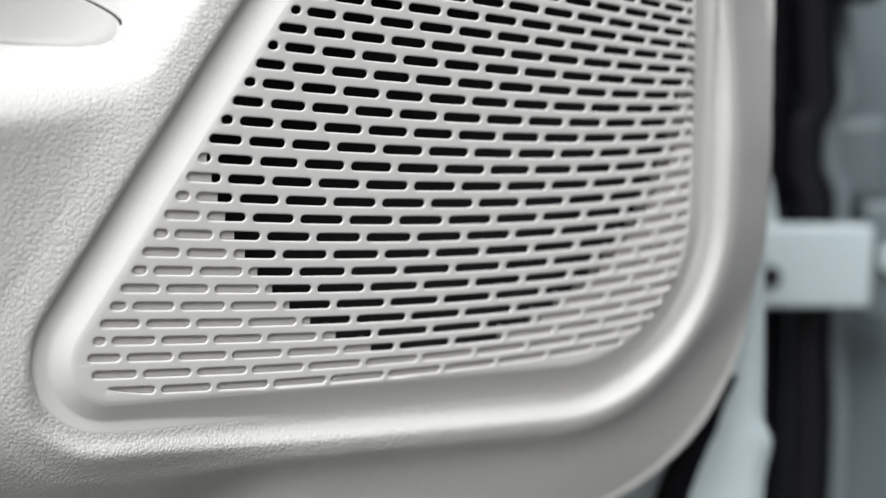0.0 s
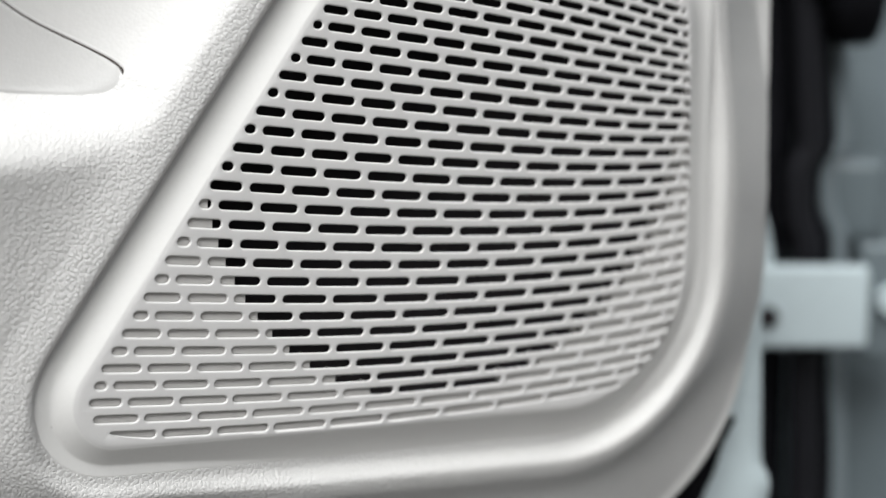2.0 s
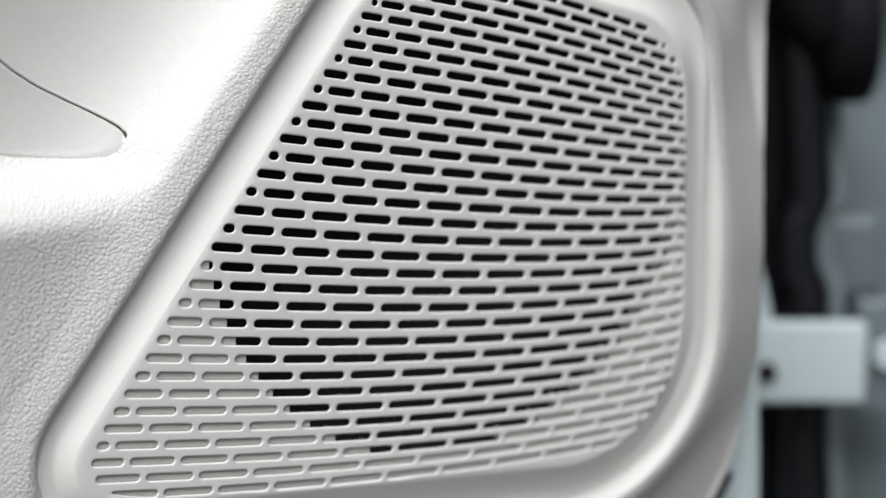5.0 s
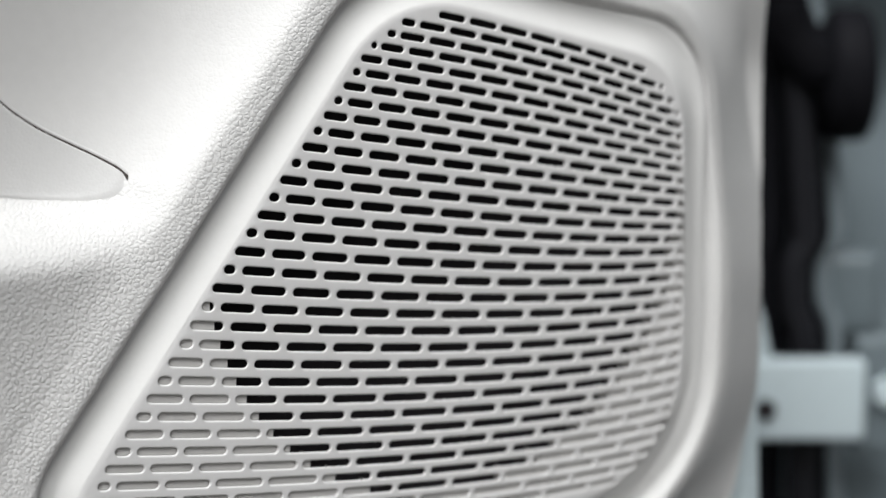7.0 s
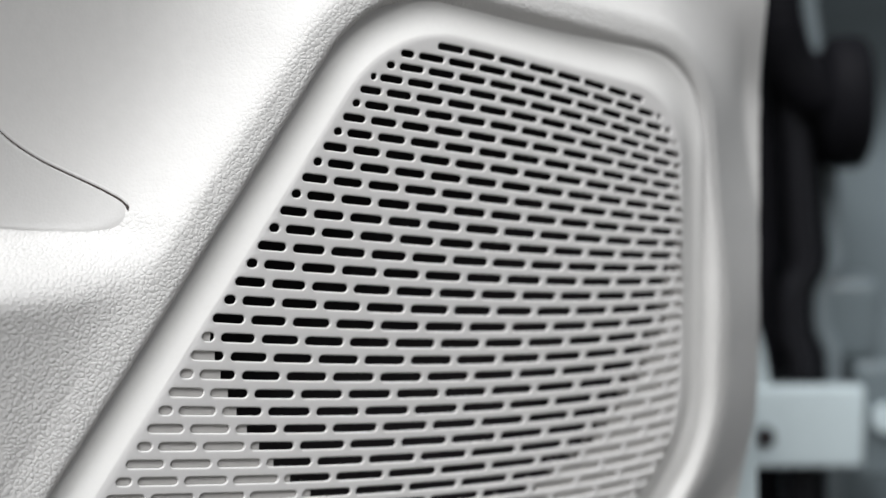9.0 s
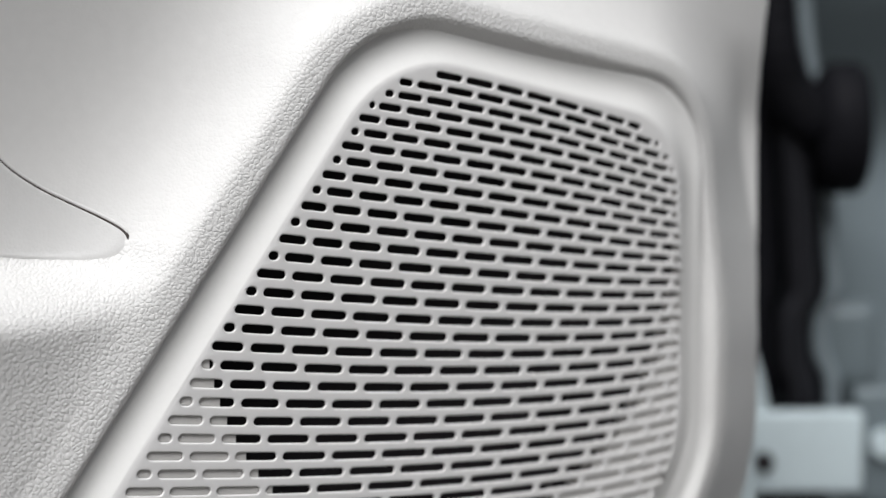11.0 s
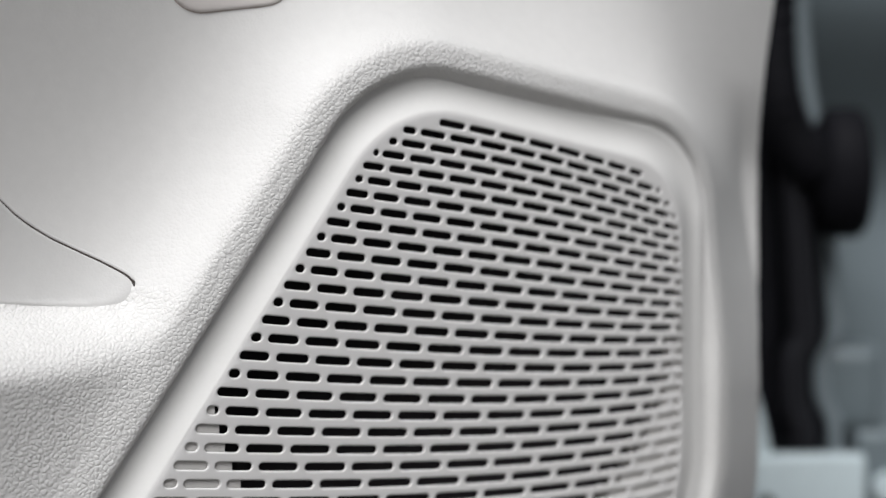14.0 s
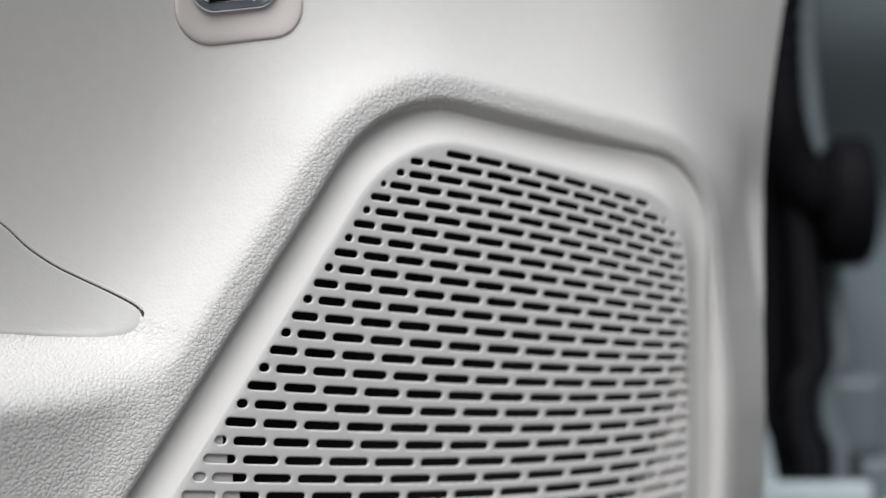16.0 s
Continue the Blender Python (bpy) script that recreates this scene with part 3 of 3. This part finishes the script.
shell = thing("door_shell", (-0.06, 0.09, GROUND), "pale blue-grey painted car door shell behind trim", "car door")
child(part("inner_panel", box((0.34, 0.012, 0.80), 0.004, (-0.075, 0.122, -0.22)), PAINT), shell)
rim_line = curve([(0.1100, 0.16), (0.1090, 0.06), (0.1095, -0.02), (0.1112, -0.060), (0.1122, -0.0841), (0.1128, -0.1026), (0.1134, -0.1204), (0.1151, -0.1250), (0.1166, -0.1296), (0.1164, -0.1336), (0.1156, -0.1373), (0.1145, -0.1447), (0.1143, -0.1516), (0.112, -0.19), (0.11, -0.40), (0.11, -0.61)], 6)
wide = np.interp(rim_line[:, 1], [-0.6, -0.100, -0.070, 0.2], [0.075, 0.075, 0.003, 0.003])
strip([(a - w / 2, z, 0.60) for (a, z), w in zip(rim_line, wide)], wide, 0.006, ZINC, "hem_flange", shell)["label"] = "pale painted hem flange of the door"
band = curve([(0.1020, -0.104), (0.0970, -0.1130), (0.0922, -0.1230), (0.0865, -0.1335), (0.0808, -0.1496), (0.072, -0.18), (0.06, -0.25), (0.06, -0.60)], 6)
thick = np.interp(band[:, 1], [-0.6, -0.1496, -0.1335, -0.123, -0.113, -0.104], [0.012, 0.0115, 0.0105, 0.0075, 0.003, 0.001])
strip([(a, z, 0.594) for a, z in band], thick, 0.005, RUBBER, "door_seal", shell)["label"] = "black rubber door seal"

# ---- car body behind the door's edge ----
pillar = thing("car_pillar", behind(0.22, GROUND, 0.80), "painted steel door pillar of the car, shade in its blue-grey", "car body")
vs, fs = [], []
heights = np.concatenate([[GROUND], np.linspace(-0.30, 0.30, 41), [0.88]])
for z in heights:  # shape set for shade above, light below: forward towards the sill, leaning out above the wiring boot
    for a in np.linspace(0.168, 0.62, 13):
        vs.append(behind(a, z, 0.838 + 0.25 * (a - 0.168) - 2.0 * min(max(0.01 - z, 0), 0.15) ** 2 + 0.025 * float(sstep(-0.03, 0.03, z)) - 0.065 * float(sstep(0.015, 0.13, z))))
    vs += [behind(0.62, z, 1.04), behind(0.168, z, 0.87)]
for i in range(len(heights) - 1):
    for k in range(15):
        x0, x1 = i * 15 + k, i * 15 + (k + 1) % 15
        fs.append((x0, x1, x1 + 15, x0 + 15))
fs += [tuple(range(15)), tuple(range(len(vs) - 15, len(vs)))]
ob = child(mesh_object("outer_panel", vs, fs, PAINT), pillar)
ob.data.set_sharp_from_angle(angle=radians(40))
EDGE = curve([(0.1550, 0.42), (0.1555, 0.20), (0.1570, 0.118), (0.1591, 0.0925), (0.1612, 0.0750), (0.1662, 0.0450), (0.1705, 0.0160), (0.1738, -0.0180), (0.1750, -0.0335), (0.1695, -0.0440), (0.1688, -0.0530), (0.1700, -0.0655), (0.1745, -0.0750), (0.1758, -0.0870), (0.1768, -0.144), (0.1790, -0.170), (0.1800, -0.20), (0.180, -0.30), (0.180, -0.62)], 8)
vs, fs = [], []
for a, z in EDGE:  # the rolled return of the pillar's flange
    for da, d in ((-0.002, 0.83), (-0.001, 0.790), (0.0005, 0.784), (0.0025, 0.782), (0.0065, 0.7825), (0.0085, 0.787), (0.0100, 0.825)):
        vs.append(behind(a + da, z, d))
for i in range(len(EDGE) - 1):
    for k in range(6):
        fs.append((i * 7 + k, i * 7 + k + 1, i * 7 + k + 8, i * 7 + k + 7))
child(mesh_object("flange", vs, fs, FLANGE), pillar)["label"] = "rolled flange with a pressed bulge"
child(part("pressed_boss", box((0.034, 0.024, 0.040), 0.0075, behind(0.1855, -0.063, 0.800), YAW, 5), PAINT), pillar)["label"] = "raised square pressing"
# a flat black sheet stands in for the shade between door and pillar
child(part("gap_shade", box((0.20, 0.01, 1.5), 0, behind(0.075, GROUND + 0.75, 0.84), YAW), RUBBER), pillar)["label"] = "black sheet as the shade in the door gap"

seal = thing("weatherstrip", behind(0.152, GROUND, 0.77), "black rubber weatherstrip along the door pillar", "weatherstrip")
for name, words, a, d, r, follow in (("bulb", "soft hollow sealing bulb", 0.1582, 0.765, 0.0066, 0.72), ("carrier", "black clip-on carrier", 0.1440, 0.776, 0.0070, 0.3), ("lip", "thin outer sealing lip", 0.1665, 0.777, 0.0042, 1.0)):
    v, fcs = tube([behind(a + (q[0] - 0.1712) * follow, q[1], d) for q in EDGE], r, 16)
    child(mesh_object(name, v, fcs, BULB if name == "bulb" else RUBBER), seal)["label"] = words

bracket = thing("check_bracket", behind(0.162, GROUND, 0.745), "pale painted steel door check bracket with round hole", "bracket")
bm = box((0.0545, 0.010, 0.0355), 0.0022, behind(0.1560, -0.0998, 0.742), YAW, 3)
child(part("arm", bm, ZINC), bracket)
child(part("side_plate", box((0.030, 0.012, 0.052), 0.003, behind(0.1985, -0.102, 0.762), YAW, 3), PAINT), bracket)
# solid black disc on the arm: the hole's shade is in its colour
bm = bmesh.new()
bmesh.ops.create_cone(bm, cap_ends=True, segments=24, radius1=0.0044, radius2=0.0044, depth=0.003, matrix=Matrix.Translation(behind(0.1400, -0.1034, 0.7365)) @ Matrix.Rotation(YAW, 4, "Z") @ Matrix.Rotation(math.pi / 2, 4, "X"))
child(part("pivot_hole_shade", bm, BLACK), bracket)["label"] = "black disc as the shade in the round pivot hole"
bm = bmesh.new()
bmesh.ops.create_cone(bm, cap_ends=True, segments=6, radius1=0.007, radius2=0.0065, depth=0.006, matrix=Matrix.Translation(behind(0.1965, -0.1000, 0.754)) @ Matrix.Rotation(YAW, 4, "Z") @ Matrix.Rotation(math.pi / 2, 4, "X"))
child(part("bolt", bm, ZINC), bracket)["label"] = "pale hexagonal bolt head"

tab = curve([(0.1330, -0.050), (0.1345, -0.0642), (0.1382, -0.0826), (0.1395, -0.0900)], 4)
strip([(a, z, 0.742) for a, z in tab], np.interp(tab[:, 1], [-0.09, -0.0642, -0.05], [0.0105, 0.0095, 0.004]), 0.006, ZINC, "tab", bracket)

boot = thing("wiring_boot", behind(0.165, GROUND, 0.76), "black ribbed rubber wiring boot plugged into pillar", "cable boot")
path = curve([(0.1470, 0.30), (0.1460, 0.20), (0.1450, 0.135), (0.1447, 0.1000), (0.1458, 0.0800), (0.1490, 0.0640), (0.1545, 0.0525), (0.1610, 0.0450), (0.1660, 0.0415)], 20)
girth = np.interp(path[:, 1], [0.0415, 0.052, 0.08, 0.12], [0.0125, 0.0115, 0.0092, 0.0084])
ribs = [g * (1 + 0.07 * math.sin(k * 1.05)) for k, g in enumerate(girth)]
v, fcs = tube([behind(a, z, 0.752 + 0.010 * float(sstep(0.08, 0.045, z))) for a, z in path], ribs, 24)
child(mesh_object("bellows", v, fcs, RUBBER), boot)["label"] = "ribbed bellows"
vs, fs, n = [], [], 40
profile = ((0.1585, 0.0120), (0.1630, 0.0140), (0.1660, 0.0195), (0.1680, 0.0250), (0.1708, 0.0282), (0.1740, 0.0292), (0.1825, 0.0292), (0.1858, 0.0280), (0.1875, 0.0252), (0.1880, 0.0190))
for a, r in profile:  # turned round the axis across the aisle
    for k in range(n):
        t = 2 * math.pi * k / n
        vs.append(behind(a, 0.0390 + r * math.sin(t), 0.768 + 0.8 * r * math.cos(t)))
for i in range(len(profile) - 1):
    for k in range(n):
        x0, x1 = i * n + k, i * n + (k + 1) % n
        fs.append((x0, x1, x1 + n, x0 + n))
fs += [tuple(range(n)), tuple(range(len(vs) - n, len(vs)))]
child(mesh_object("grommet", vs, fs, RUBBER), boot)["label"] = "round rubber grommet"

# added out of view; its tone is set for the light it bounces up
ground = part("ground", box((60, 60, 0.2), 0, (0, 0, GROUND - 0.1)), UNSEEN_GROUND, smooth=False)
tagged(ground, "plain grey-brown ground, added out of view for bounced light", "ground", kind="structure")
